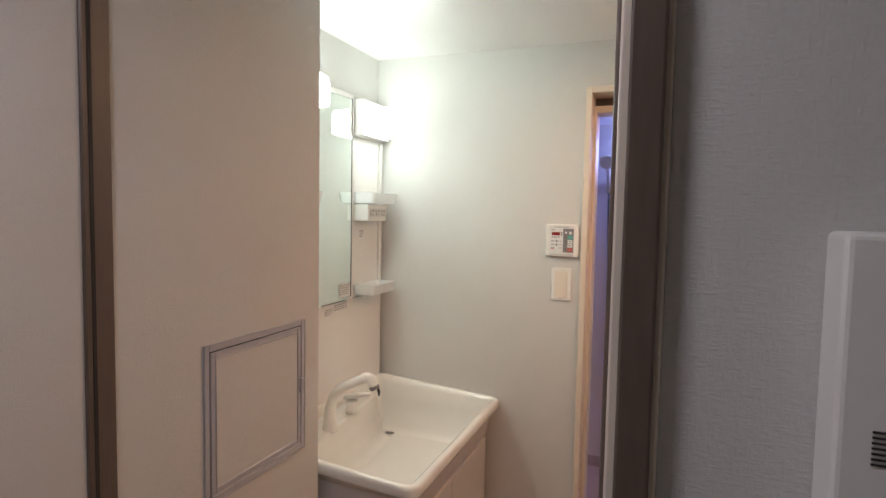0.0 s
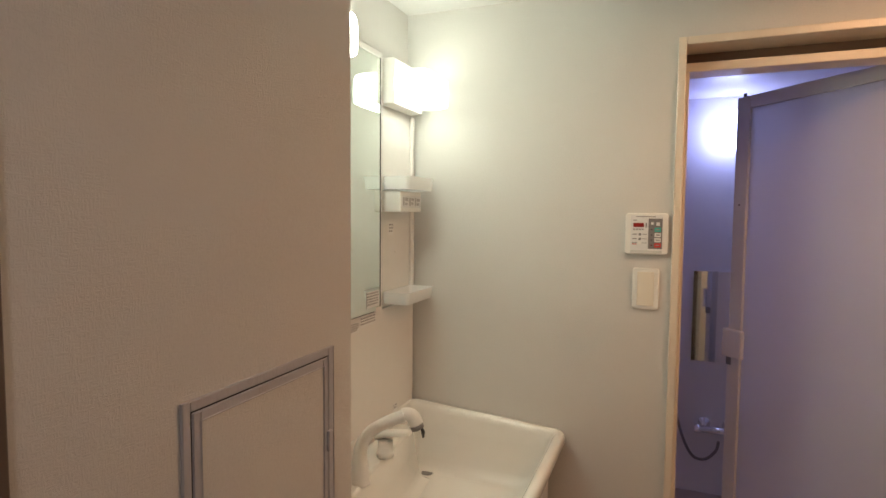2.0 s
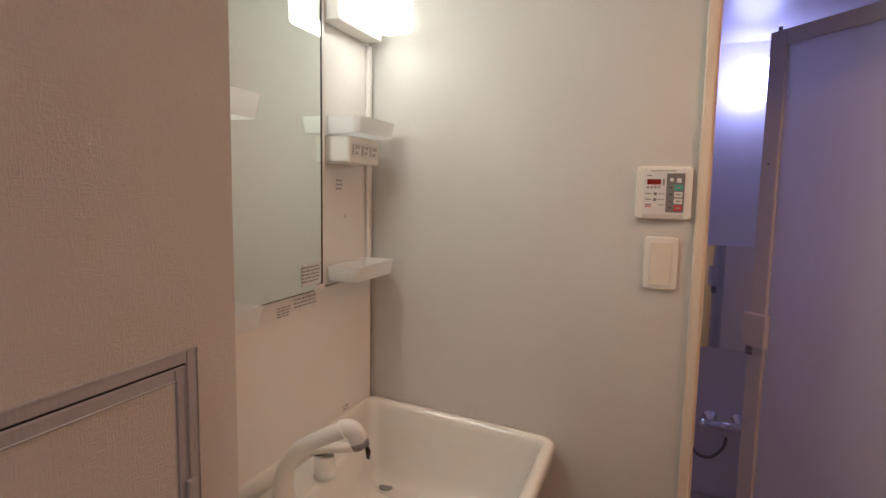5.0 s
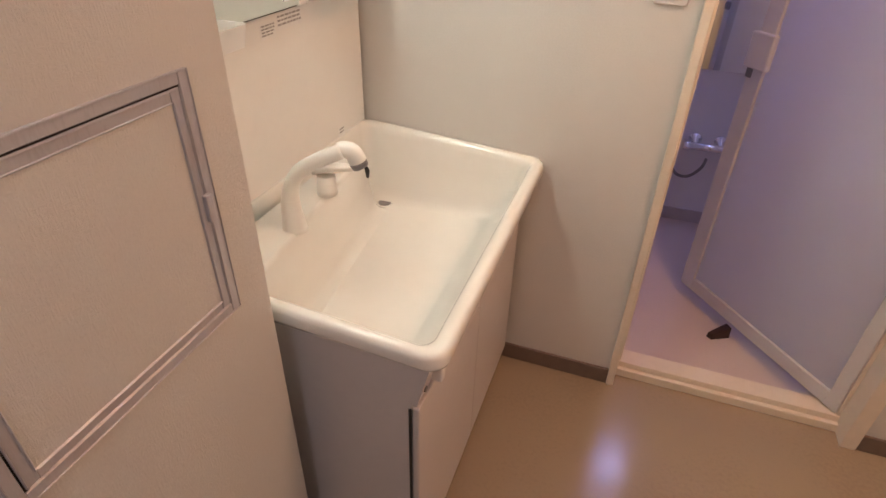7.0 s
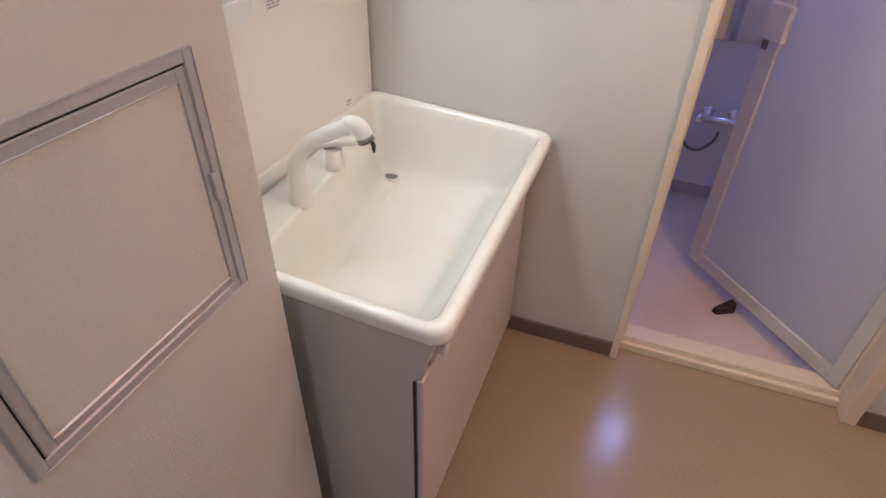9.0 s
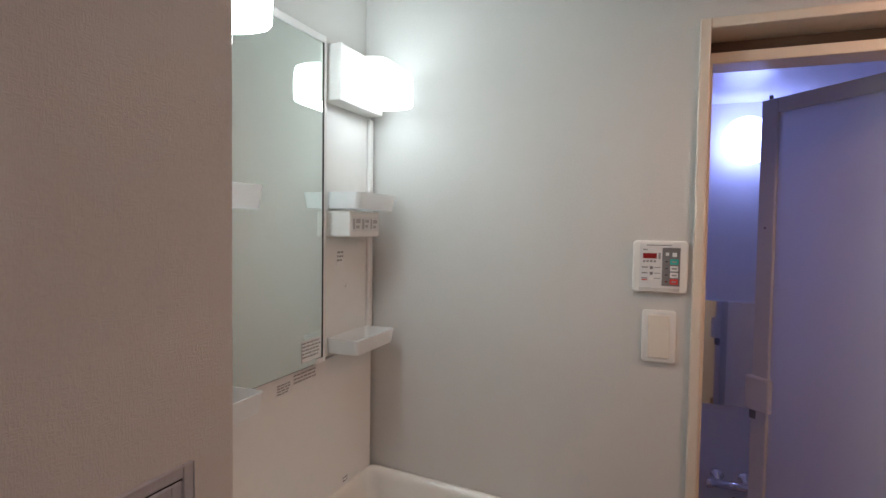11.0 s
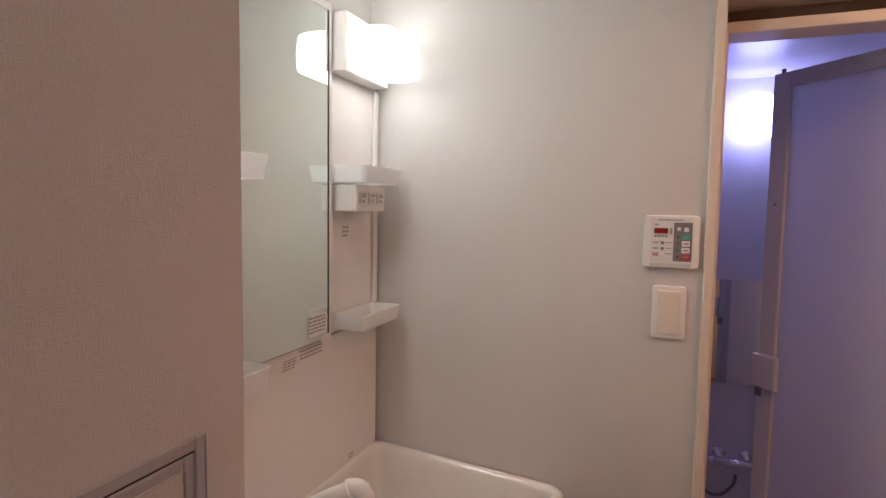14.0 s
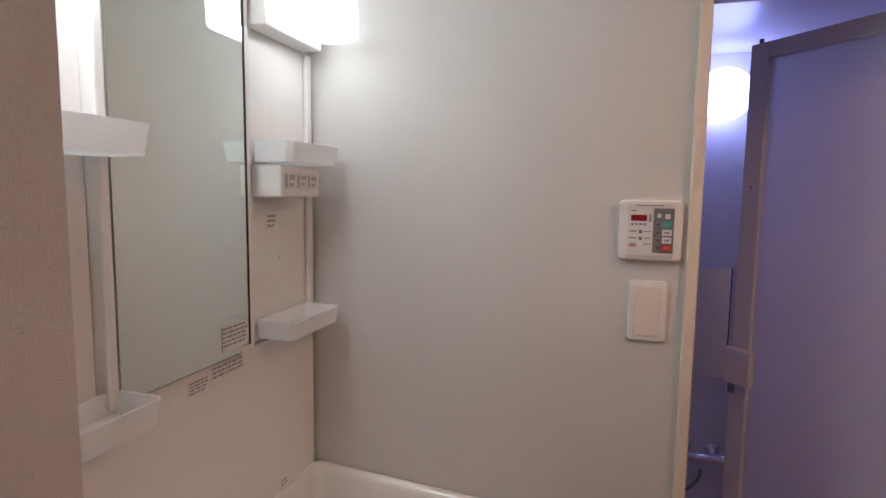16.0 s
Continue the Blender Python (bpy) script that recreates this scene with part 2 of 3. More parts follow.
structure("ceiling_bath", box(0.3, 1.72, 0.16, 1.2, 1.965, 2.06), BATHWALL, "glossy pale bathroom ceiling", "ceiling")

# skirting
structure("baseboard", box(0.0, DX0, -0.009, 0.0, 0, 0.06, 0.002, 1), BASEBOARD, "brown vinyl skirting", "baseboard")
structure("baseboard", box(DX1, 2.0, -0.009, 0.0, 0, 0.06, 0.002, 1), BASEBOARD, "brown vinyl skirting", "baseboard")
structure("baseboard", box(WX, WX + 0.009, -1.438, NICHE, 0, 0.06, 0.002, 1), BASEBOARD, "brown vinyl skirting", "baseboard")
structure("baseboard", box(WX, WX + 0.009, -3.4, -1.488, 0, 0.06, 0.002, 1), BASEBOARD, "brown vinyl skirting", "baseboard")
structure("baseboard", box(1.991, 2.0, -1.45, -0.009, 0, 0.06, 0.002, 1), BASEBOARD, "brown vinyl skirting", "baseboard")

# dark door frame of the doorway
df = tagged(new("door_frame_hall"), "dark brown wooden door frame", "door frame", kind="structure")
BASE[df] = Vector((0, 0, 0))
part("jamb", box(0.188, WX + 0.006, -1.488, -1.438, 0, 2.02, 0.002, 1), BROWN, df)
part("jamb_groove", box(WX + 0.004, WX + 0.0075, -1.478, -1.472, 0, 2.02), DARKGAP, df)
part("jamb", box(1.089, 1.1268, -1.685, -1.640, 0, 2.02, 0.002, 2), BROWN, df)
part("jamb_groove", box(1.0875, 1.0892, -1.666, -1.660, 0, 2.02), DARKGAP, df)
part("jamb_edge", box(1.094, 1.1268, -1.7090, -1.6855, 0, 2.02, 0.002, 2), CREAM, df)
part("casing", box(1.1005, 1.1225, -1.7165, -1.7095, 0, 2.05, 0.002, 2), BROWN, df)
part("jamb_lining", box(1.1225, 1.1268, -1.6395, -1.503, 0, 2.02), WALLPAPER, df, "off-white papered reveal")
part("head", box(0.188, 1.1268, -1.709, -1.452, 2.02, 2.076, 0.002, 1), BROWN, df)

# bathroom door frame
fr = tagged(new("door_frame_bath"), "cream moulded frame round the bathroom door", "door frame", kind="structure")
BASE[fr] = Vector((0, 0, 0))
part("jamb", box(DX0, DX0 + 0.022, -0.014, 0.16, 0, DTOP, 0.003, 2), CREAM, fr)
part("jamb", box(DX1 - 0.042, DX1, -0.014, 0.16, 0, DTOP, 0.003, 2), CREAM, fr)
for xa, xb in ((DX0 + 0.0222, DX0 + 0.033), (DX1 - 0.053, DX1 - 0.0422)):
    part("door_stop", box(xa, xb, 0.060, 0.16, 0.05, 1.8318, 0.002, 2), CREAM, fr)
part("head", box(DX0 + 0.022, DX1 - 0.042, -0.014, 0.16, DTOP - 0.022, DTOP, 0.003, 2), CREAM, fr)
part("screw", tube([(DX0 + 0.0218, 0.020, 0.42), (DX0 + 0.024, 0.020, 0.42)], 0.0035, sides=12), GREY, fr, "dark screw head")
part("lintel", box(DX0 + 0.022, DX1 - 0.042, 0.060, 0.15, 1.832, 1.858, 0.003, 2), CREAM, fr)
# panel coloured dark for the shade under the head
part("recess", box(DX0 + 0.022, DX1 - 0.042, 0.10, 0.15, 1.858, DTOP - 0.0222), BRONZESHADE, fr, "bronze recess over the lintel, its shade put into the dark colour")
sl = box(DX0 + 0.022, DX1 - 0.042, 0.040, 0.056, 0, 0.030, 0.003, 2)
box(DX0 + 0.022, DX1 - 0.042, 0.056, 0.12, 0, 0.050, 0.003, 2, bm=sl)
part("sill", sl, CREAM, fr)

# ---- bathroom door leaf, standing open into the bathroom ----
def bath_door():
    hinge, free = Vector((1.508, 0.068, 0)), Vector((1.070, 0.600, 0))
    d = thing("bathroom_door", (hinge.x, hinge.y, 0.06), "open white-framed frosted bathroom door", "door")
    w, z0, z1 = (free - hinge).length, 0.055, 1.846
    ang = math.atan2(free.y - hinge.y, free.x - hinge.x)
    m = Matrix.Translation((hinge.x, hinge.y, 0)) @ Matrix.Rotation(ang, 4, "Z")
    def P(name, bm, mat, label="", par=None):
        bmesh.ops.transform(bm, matrix=m, verts=bm.verts)
        return part(name, bm, mat, par or d, label)
    P("stile", box(0, 0.042, -0.015, 0.015, z0, z1, 0.003, 2), FRAMEWHITE)
    P("stile", box(w - 0.056, w, -0.015, 0.015, z0, z1, 0.003, 2), FRAMEWHITE)
    P("rail", box(0.042, w - 0.056, -0.014, 0.014, z0, z0 + 0.05, 0.003, 2), FRAMEWHITE)
    P("rail", box(0.042, w - 0.056, -0.014, 0.014, z1 - 0.045, z1, 0.003, 2), FRAMEWHITE)
    P("panel", box(0.042, w - 0.056, -0.004, 0.004, z0 + 0.05, z1 - 0.045), FROST, "frosted bluish resin panel")
    P("handle", box(w - 0.080, w + 0.006, 0.016, 0.038, 0.89, 0.995, 0.006, 3), FRAMEWHITE, "white plastic pull handle")
    P("latch", box(w - 0.02, w + 0.006, -0.012, 0.016, 0.855, 0.89, 0.003, 2), GREY)
    P("screw", tube([(w - 0.028, 0.0145, 1.455), (w - 0.028, 0.0165, 1.455)], 0.004, sides=12), GREY, "dark screw head")
    P("hinge_pin", tube([(w - 0.02, 0, z1), (w - 0.02, 0, z1 + 0.014)], 0.006), GREY)


bath_door()
st = loft([[(1.160, 0.352, 0.0), (1.178, 0.338, 0.0), (1.240, 0.372, 0.0), (1.222, 0.400, 0.0)],
           [(1.162, 0.353, 0.022), (1.178, 0.341, 0.022), (1.237, 0.373, 0.046), (1.220, 0.397, 0.046)]], smooth=False)
bmesh.ops.bevel(st, geom=list(st.edges), offset=0.003, segments=2, profile=0.5, affect="EDGES")
solid("door_stopper", st, STOPPER, "brown rubber door stopper on the bathroom floor", "door stopper")

# ---- the washstand ----
def basin():
    """White one-piece basin: sloping rim, tap deck along the back, deep trough."""
    X0, X1, Y0, Y1 = 0.022, 0.560, BASIN_Y, -0.002
    def rim(x):
        return 0.776 - 0.038 * (x - X0) / (X1 - X0)
    def ring(x0, x1, y0, y1, r, z):
        return [(x, y, z(x) if callable(z) else z) for x, y in rounded(x0, x1, y0, y1, r)]
    rings = [
        ring(X0 + 0.05, X1 - 0.100, Y0 + 0.055, Y1 - 0.03, 0.03, 0.535),
        ring(X0 + 0.01, X1 - 0.064, Y0 + 0.040, Y1, 0.03, 0.62),
        ring(X0, X1 - 0.040, Y0 + 0.035, Y1, 0.03, 0.695),
        ring(X0, X1 - 0.012, Y0 + 0.010, Y1, 0.032, lambda x: rim(x) - 0.036),
        ring(X0, X1 - 0.002, Y0 + 0.001, Y1, 0.036, lambda x: rim(x) - 0.031),
        ring(X0, X1, Y0 - 0.001, Y1, 0.038, lambda x: rim(x) - 0.024),
        ring(X0, X1 - 0.001, Y0 + 0.001, Y1, 0.038, lambda x: rim(x) - 0.010),
        ring(X0 + 0.002, X1 - 0.004, Y0 + 0.004, Y1 - 0.002, 0.036, lambda x: rim(x) - 0.003),
        ring(X0 + 0.006, X1 - 0.010, Y0 + 0.010, Y1 - 0.006, 0.032, rim),
        ring(X0 + 0.012, X1 - 0.020, Y0 + 0.019, Y1 - 0.013, 0.028, lambda x: rim(x) - 0.0005),
        ring(X0 + 0.014, X1 - 0.028, Y0 + 0.026, Y1 - 0.019, 0.028, lambda x: rim(x) - 0.004),
        ring(X0 + 0.016, X1 - 0.035, Y0 + 0.033, Y1 - 0.024, 0.028, lambda x: rim(x) - 0.012),
        ring(X0 + 0.018, X1 - 0.040, Y0 + 0.038, Y1 - 0.028, 0.029, lambda x: rim(x) - 0.026),
        ring(X0 + 0.021, X1 - 0.046, Y0 + 0.044, Y1 - 0.032, 0.030, 0.676),
        ring(X0 + 0.024, X1 - 0.054, Y0 + 0.052, Y1 - 0.035, 0.029, 0.646),
        ring(X0 + 0.027, X1 - 0.066, Y0 + 0.062, Y1 - 0.042, 0.032, 0.614),
        ring(X0 + 0.030, X1 - 0.080, Y0 + 0.073, Y1 - 0.049, 0.035, 0.588),
        ring(X0 + 0.034, X1 - 0.096, Y0 + 0.086, Y1 - 0.058, 0.037, 0.571),
        ring(X0 + 0.042, X1 - 0.116, Y0 + 0.102, Y1 - 0.070, 0.040, 0.561),
        ring(X0 + 0.056, X1 - 0.140, Y0 + 0.124, Y1 - 0.086, 0.042, 0.556),
    ]
    b = loft(rings)
    return b


def washstand():
    w = thing("washstand", (0.03, -0.40, 0), "white washstand with a wide ceramic basin over a grey-white cabinet", "washstand")
    part("basin", basin(), CERAMIC, w, "wide glossy white basin")
    # tap deck: a block along the back wall of the basin, its face leaning outwards, that ends short of the far side
    quad = [(0.050, -0.790), (0.196, -0.782), (0.118, -0.142), (0.050, -0.145)]
    rings = []
    for z, d in ((0.550, 0.036), (0.558, 0.024), (0.567, 0.013), (0.580, 0.006), (0.598, 0.001), (0.66, -0.008), (0.734, -0.016), (0.740, -0.019), (0.7425, -0.025)):
        rings.append([(0.050, -0.792, z), (quad[1][0] + d, -0.792, z), (quad[2][0] + d, quad[2][1] + d, z), (0.050, quad[3][1] + d, z)])
    def densify(r):
        out = []
        for k in range(4):
            a, b, c = Vector(r[k - 1]), Vector(r[k]), Vector(r[(k + 1) % 4])
            for f, g in ((0.016, 0.0), (0.006, 0.006), (0.0, 0.016)):
                out.append(b + (a - b).normalized() * f * 0.9 + (c - b).normalized() * g * 0.9)
        return out
    deck = loft([densify(r) for r in rings])
    part("tap_deck", deck, CERAMIC, w)
    part("drain", tube([(0.119, -0.088, 0.5565), (0.119, -0.088, 0.5580)], 0.018, sides=24), GREY, w, "dark drain opening")
    part("drain_ring", tube([(0.119, -0.088, 0.5565), (0.119, -0.088, 0.5572)], 0.021, sides=24), CHROME, w)
    prof = [(0.03, 0.0), (0.4935, 0.0), (0.4935, 0.585), (0.5295, 0.700), (0.03, 0.700)]
    body = loft([[(x, -0.784, z) for x, z in prof], [(x, -0.777, z) for x, z in prof]], smooth=False)
    box(0.03, 0.470, -0.032, -0.020, 0.0, 0.60, 0.001, 1, bm=body)
    box(0.03, 0.045, -0.777, -0.032, 0.0, 0.52, bm=body)
    box(0.045, 0.470, -0.777, -0.032, 0.0, 0.06, bm=body)
    part("body", body, CABINET, w, "grey-white laminate cabinet side")
    ap = loft([[(0.4942, -0.783, 0.585), (0.4942, -0.02, 0.585), (0.503, -0.02, 0.585), (0.503, -0.783, 0.585)],
               [(0.5225, -0.783, 0.700), (0.5225, -0.02, 0.700), (0.531, -0.02, 0.700), (0.531, -0.783, 0.700)]], smooth=False)
    part("apron", ap, CABINET, w)
    part("cap", tube([(0.508, -0.760, 0.612), (0.513, -0.760, 0.612)], 0.006, sides=16), GREY, w)
    part("pull", box(0.508, 0.530, -0.728, -0.708, 0.600, 0.650, 0.004, 3), PLASTIC, w, "small white pull")
    for y0, y1 in ((-0.783, -0.4005), (-0.399, -0.022)):
        part("door", box(0.4942, 0.508, y0, y1, 0.062, 0.578, 0.003, 2), CABINET, w)
    part("toe_kick", box(0.4705, 0.493, -0.772, -0.022, 0.0, 0.056, 0.002, 1), CABINET, w)
    part("gap", box(0.4885, 0.4941, -0.7853, -0.7842, 0.062, 0.578), DARKGAP, w, "dark gap beside the cabinet door")


washstand()


def faucet():
    f = thing("faucet", (0.137, -0.556, 0.742), "white single-hose shower tap standing on the basin's deck", "faucet")
    pts = bend([(0.137, -0.556, 0.737), (0.136, -0.556, 0.765), (0.1355, -0.556, 0.80), (0.139, -0.553, 0.832), (0.150, -0.548, 0.858), (0.167, -0.540, 0.876), (0.192, -0.529, 0.891), (0.216, -0.517, 0.902), (0.236, -0.508, 0.910)], 4)
    radii = [0.0145 + 0.0125 * max(0.0, 1 - k / 15) ** 1.3 + 0.0012 * k / len(pts) for k in range(len(pts))]
    part("spout", tube(pts, radii, sides=32), PLASTIC, f, "white curved spout")
    part("spray_head", tube(bend([(0.226, -0.5052, 0.909), (0.242, -0.5000, 0.911), (0.254, -0.4960, 0.904), (0.262, -0.4935, 0.886)], 4), [0.0157] + [0.0164 + 0.0014 * min(1, k / 8) for k in range(12)], sides=32), PLASTIC, f)
    part("nozzle", tube([(0.2615, -0.4937, 0.887), (0.266, -0.4921, 0.875)], [0.0178, 0.0168], sides=28), GREY, f, "grey nozzle ring")
    part("lever_tab", tube([(0.274, -0.4890, 0.880), (0.278, -0.4870, 0.866), (0.278, -0.4870, 0.852)], [0.003, 0.005, 0.003], sides=8), BLACK, f)
    h = thing("tap_handle", (0.126, -0.400, 0.742), "white tap lever with a pale round base on the basin's deck", "tap handle")
    part("base", tube([(0.126, -0.400, 0.743), (0.126, -0.400, 0.760), (0.126, -0.400, 0.762), (0.126, -0.400, 0.790)], [0.0235, 0.0230, 0.0215, 0.0215], sides=28), PLASTIC, h, "pale round base")
    lv = loft([[(0.100, y, z) for y, z in rounded(-0.417, -0.373, 0.790, 0.806, 0.006, 3)],
               [(0.14, y, z) for y, z in rounded(-0.412, -0.378, 0.800, 0.816, 0.006, 3)],
               [(0.20, y, z) for y, z in rounded(-0.407, -0.383, 0.812, 0.824, 0.005, 3)]])
    part("lever", lv, PLASTIC, h)


faucet()

# ---- mirror cabinet over the washstand ----
def mirror_unit():
    u = thing("mirror_cabinet", (0.0, -0.41, 0.76), "white mirror unit above the washstand", "mirror cabinet")
    part("lower_panel", box(0.0, 0.030, -0.835, -0.012, 0.765, 1.122, 0.003, 2), PANEL, u)
    part("side_panel", box(0.0, 0.022, -0.262, -0.012, 1.123, 1.880, 0.002, 1), PANEL, u)
    part("side_panel", box(0.0, 0.022, -0.835, -0.596, 1.123, 1.880, 0.002, 1), PANEL, u)
    part("rib", box(0.0225, 0.033, -0.034, -0.012, 1.123, 1.735, 0.004, 3), PANEL, u)
    part("rib", box(0.0, 0.044, -0.2755, -0.2625, 1.123, 1.882, 0.003, 2), PANEL, u)
    part("rib", box(0.0, 0.044, -0.5955, -0.5785, 1.123, 1.882, 0.003, 2), PANEL, u)
    # near-black strip set into the open joint as its shade
    part("corner_gap_shade", box(0.0, 0.014, -0.0115, -0.0005, 0.775, 1.88), DARKGAP, u, "dark strip for the shade in the joint between the unit and the wall")
    part("top_rail", box(0.0, 0.044, -0.5785, -0.2755, 1.864, 1.882, 0.002, 1), PANEL, u)
    part("mirror_backing", box(0.0, 0.036, -0.5785, -0.2755, 1.123, 1.864), DARKGAP, u)
    step = box(0.0362, 0.0440, -0.576, -0.2820, 1.1275, 1.861)
    bmesh.ops.bisect_plane(step, geom=step.verts[:] + step.edges[:] + step.faces[:], plane_co=(0, -0.300, 0), plane_no=(0, 1, 0))
    bmesh.ops.bisect_plane(step, geom=step.verts[:] + step.edges[:] + step.faces[:], plane_co=(0, -0.308, 0), plane_no=(0, 1, 0))
    for v in step.verts:
        if v.co.y > -0.302 and v.co.z < 1.2:
            v.co.z = 1.139
    part("mirror", step, MIRROR, u, "clear mirror glass")
    part("mirror_edge", box(0.0362, 0.0445, -0.2795, -0.2757, 1.1370, 1.864), DARKGAP, u, "dark edge of the mirror glass")
    cr = box(0.0362, 0.0438, -0.303, -0.2755, 1.1232, 1.1365, 0.002, 2)
    part("corner_rest", cr, PANEL, u)


mirror_unit()


def tray(base, label, w=0.193, d=0.085, h=0.036, mat=None):
    x, y, z = base
    t = thing("shelf_tray", base, label, "shelf", "trays of the mirror unit")
    outer0 = [(px, py, z) for px, py in rounded(x, x + d - 0.006, y + 0.006, y + w - 0.006, 0.012)]
    outer1 = [(px, py, z + h) for px, py in rounded(x, x + d, y, y + w, 0.014)]
    in1 = [(px, py, z + h) for px, py in rounded(x + 0.004, x + d - 0.004, y + 0.004, y + w - 0.004, 0.011)]
    in0 = [(px, py, z + 0.005) for px, py in rounded(x + 0.006, x + d - 0.009, y + 0.009, y + w - 0.009, 0.009)]
    part("tray", loft([outer0, outer1, in1, in0], smooth=False), TRAY, t)
    return t


for ty, tw, tz, th, side in ((-0.250, 0.198, 1.139, 0.036, "lower tray beside the corner"), (-0.250, 0.198, 1.486, 0.039, "upper tray beside the corner, over the socket box"),
                             (-0.802, 0.223, 1.112, 0.037, "lower tray beside the hatch wall"), (-0.802, 0.223, 1.474, 0.042, "upper tray beside the hatch wall")):
    tray((0.0335, ty, tz), "translucent white plastic " + side, w=tw, d=0.090, h=th)

ob = thing("outlet_box", (0.022, -0.20, 1.40), "white socket box under the upper tray", "outlet box")
part("housing", box(0.0225, 0.090, -0.235, -0.085, 1.418, 1.482, 0.005, 3), PLASTIC, ob)
lab = part("sticker", box(0.0902, 0.0908, -0.225, -0.092, 1.432, 1.468), PAPER, ob, "grey printed sticker")
bars = bmesh.new()
for k, (a, b, c, d) in enumerate(((0.02, 0.10, 0.15, 0.85), (0.14, 0.30, 0.55, 0.85), (0.14, 0.26, 0.2, 0.4), (0.36, 0.44, 0.15, 0.85), (0.48, 0.62, 0.6, 0.8), (0.48, 0.58, 0.25, 0.45), (0.68, 0.74, 0.15, 0.85), (0.78, 0.95, 0.55, 0.8), (0.78, 0.9, 0.2, 0.4))):
    box(0.0908, 0.0911, -0.225 + 0.133 * a, -0.225 + 0.133 * b, 1.432 + 0.036 * c, 1.432 + 0.036 * d, bm=bars)
part("print", bars, FADED, ob)


def lamp(y0, y1, dz, label, mats):
    l = thing("vanity_lamp", (0.03, (y0 + y1) / 2, 1.79), label, "wall lamp", "lamps of the mirror unit")
    part("bracket", box(0.023, 0.072, y0, y1, 1.738 + dz, 1.872 + dz, 0.003, 2), PLASTIC, l)
    rings = []
    for z, inset in ((1.749, 0.010), (1.751, 0.004), (1.756, 0.001), (1.795, 0.0), (1.828, 0.002), (1.836, 0.005), (1.839, 0.010)):
        rings.append([(x, y, z + dz) for x, y in rounded(0.073, 0.175 - inset, y0 + 0.012 + inset, y1 - 0.002 - inset, 0.035)])
    part("shade", loft(rings), mats[0], l, "glowing white acrylic shade")
    # Glowing plates added outside the closed shade, to throw light down and up.
    for zz, name, mat in ((1.7475, "lower_glow_plate", mats[1]), (1.8397, "upper_glow_plate", mats[2])):
        ring = [(x, y) for x, y in rounded(0.086, 0.162, y0 + 0.032, y1 - 0.022, 0.025)]
        part(name, loft([[(x, y, zz + dz) for x, y in ring], [(x, y, zz + dz + 0.001) for x, y in ring]], smooth=False), mat, l)


lamp(-0.250, -0.036, 0.0, "lit white acrylic lamp beside the mirror, next to the corner", LAMPS[0])
lamp(-0.815, -0.602, 0.02, "lit white acrylic lamp beside the mirror, next to the hatch wall", LAMPS[1])


# ---- bath controller and switch ----
def plate(x0, x1, z0, z1, y0, y1, r):
    """A thin plate on the wall, with rounded corners and a soft front edge; y0 is its front."""
    e = 0.003
    rings = [[(x, y1, z) for x, z in rounded(x0, x1, z0, z1, r)], [(x, y0 + e, z) for x, z in rounded(x0, x1, z0, z1, r)],
             [(x, y0 + e * 0.3, z) for x, z in rounded(x0 + e * 0.3, x1 - e * 0.3, z0 + e * 0.3, z1 - e * 0.3, r)],
             [(x, y0, z) for x, z in rounded(x0 + e, x1 - e, z0 + e, z1 - e, r * 0.8)]]
    return loft(rings, smooth=False)


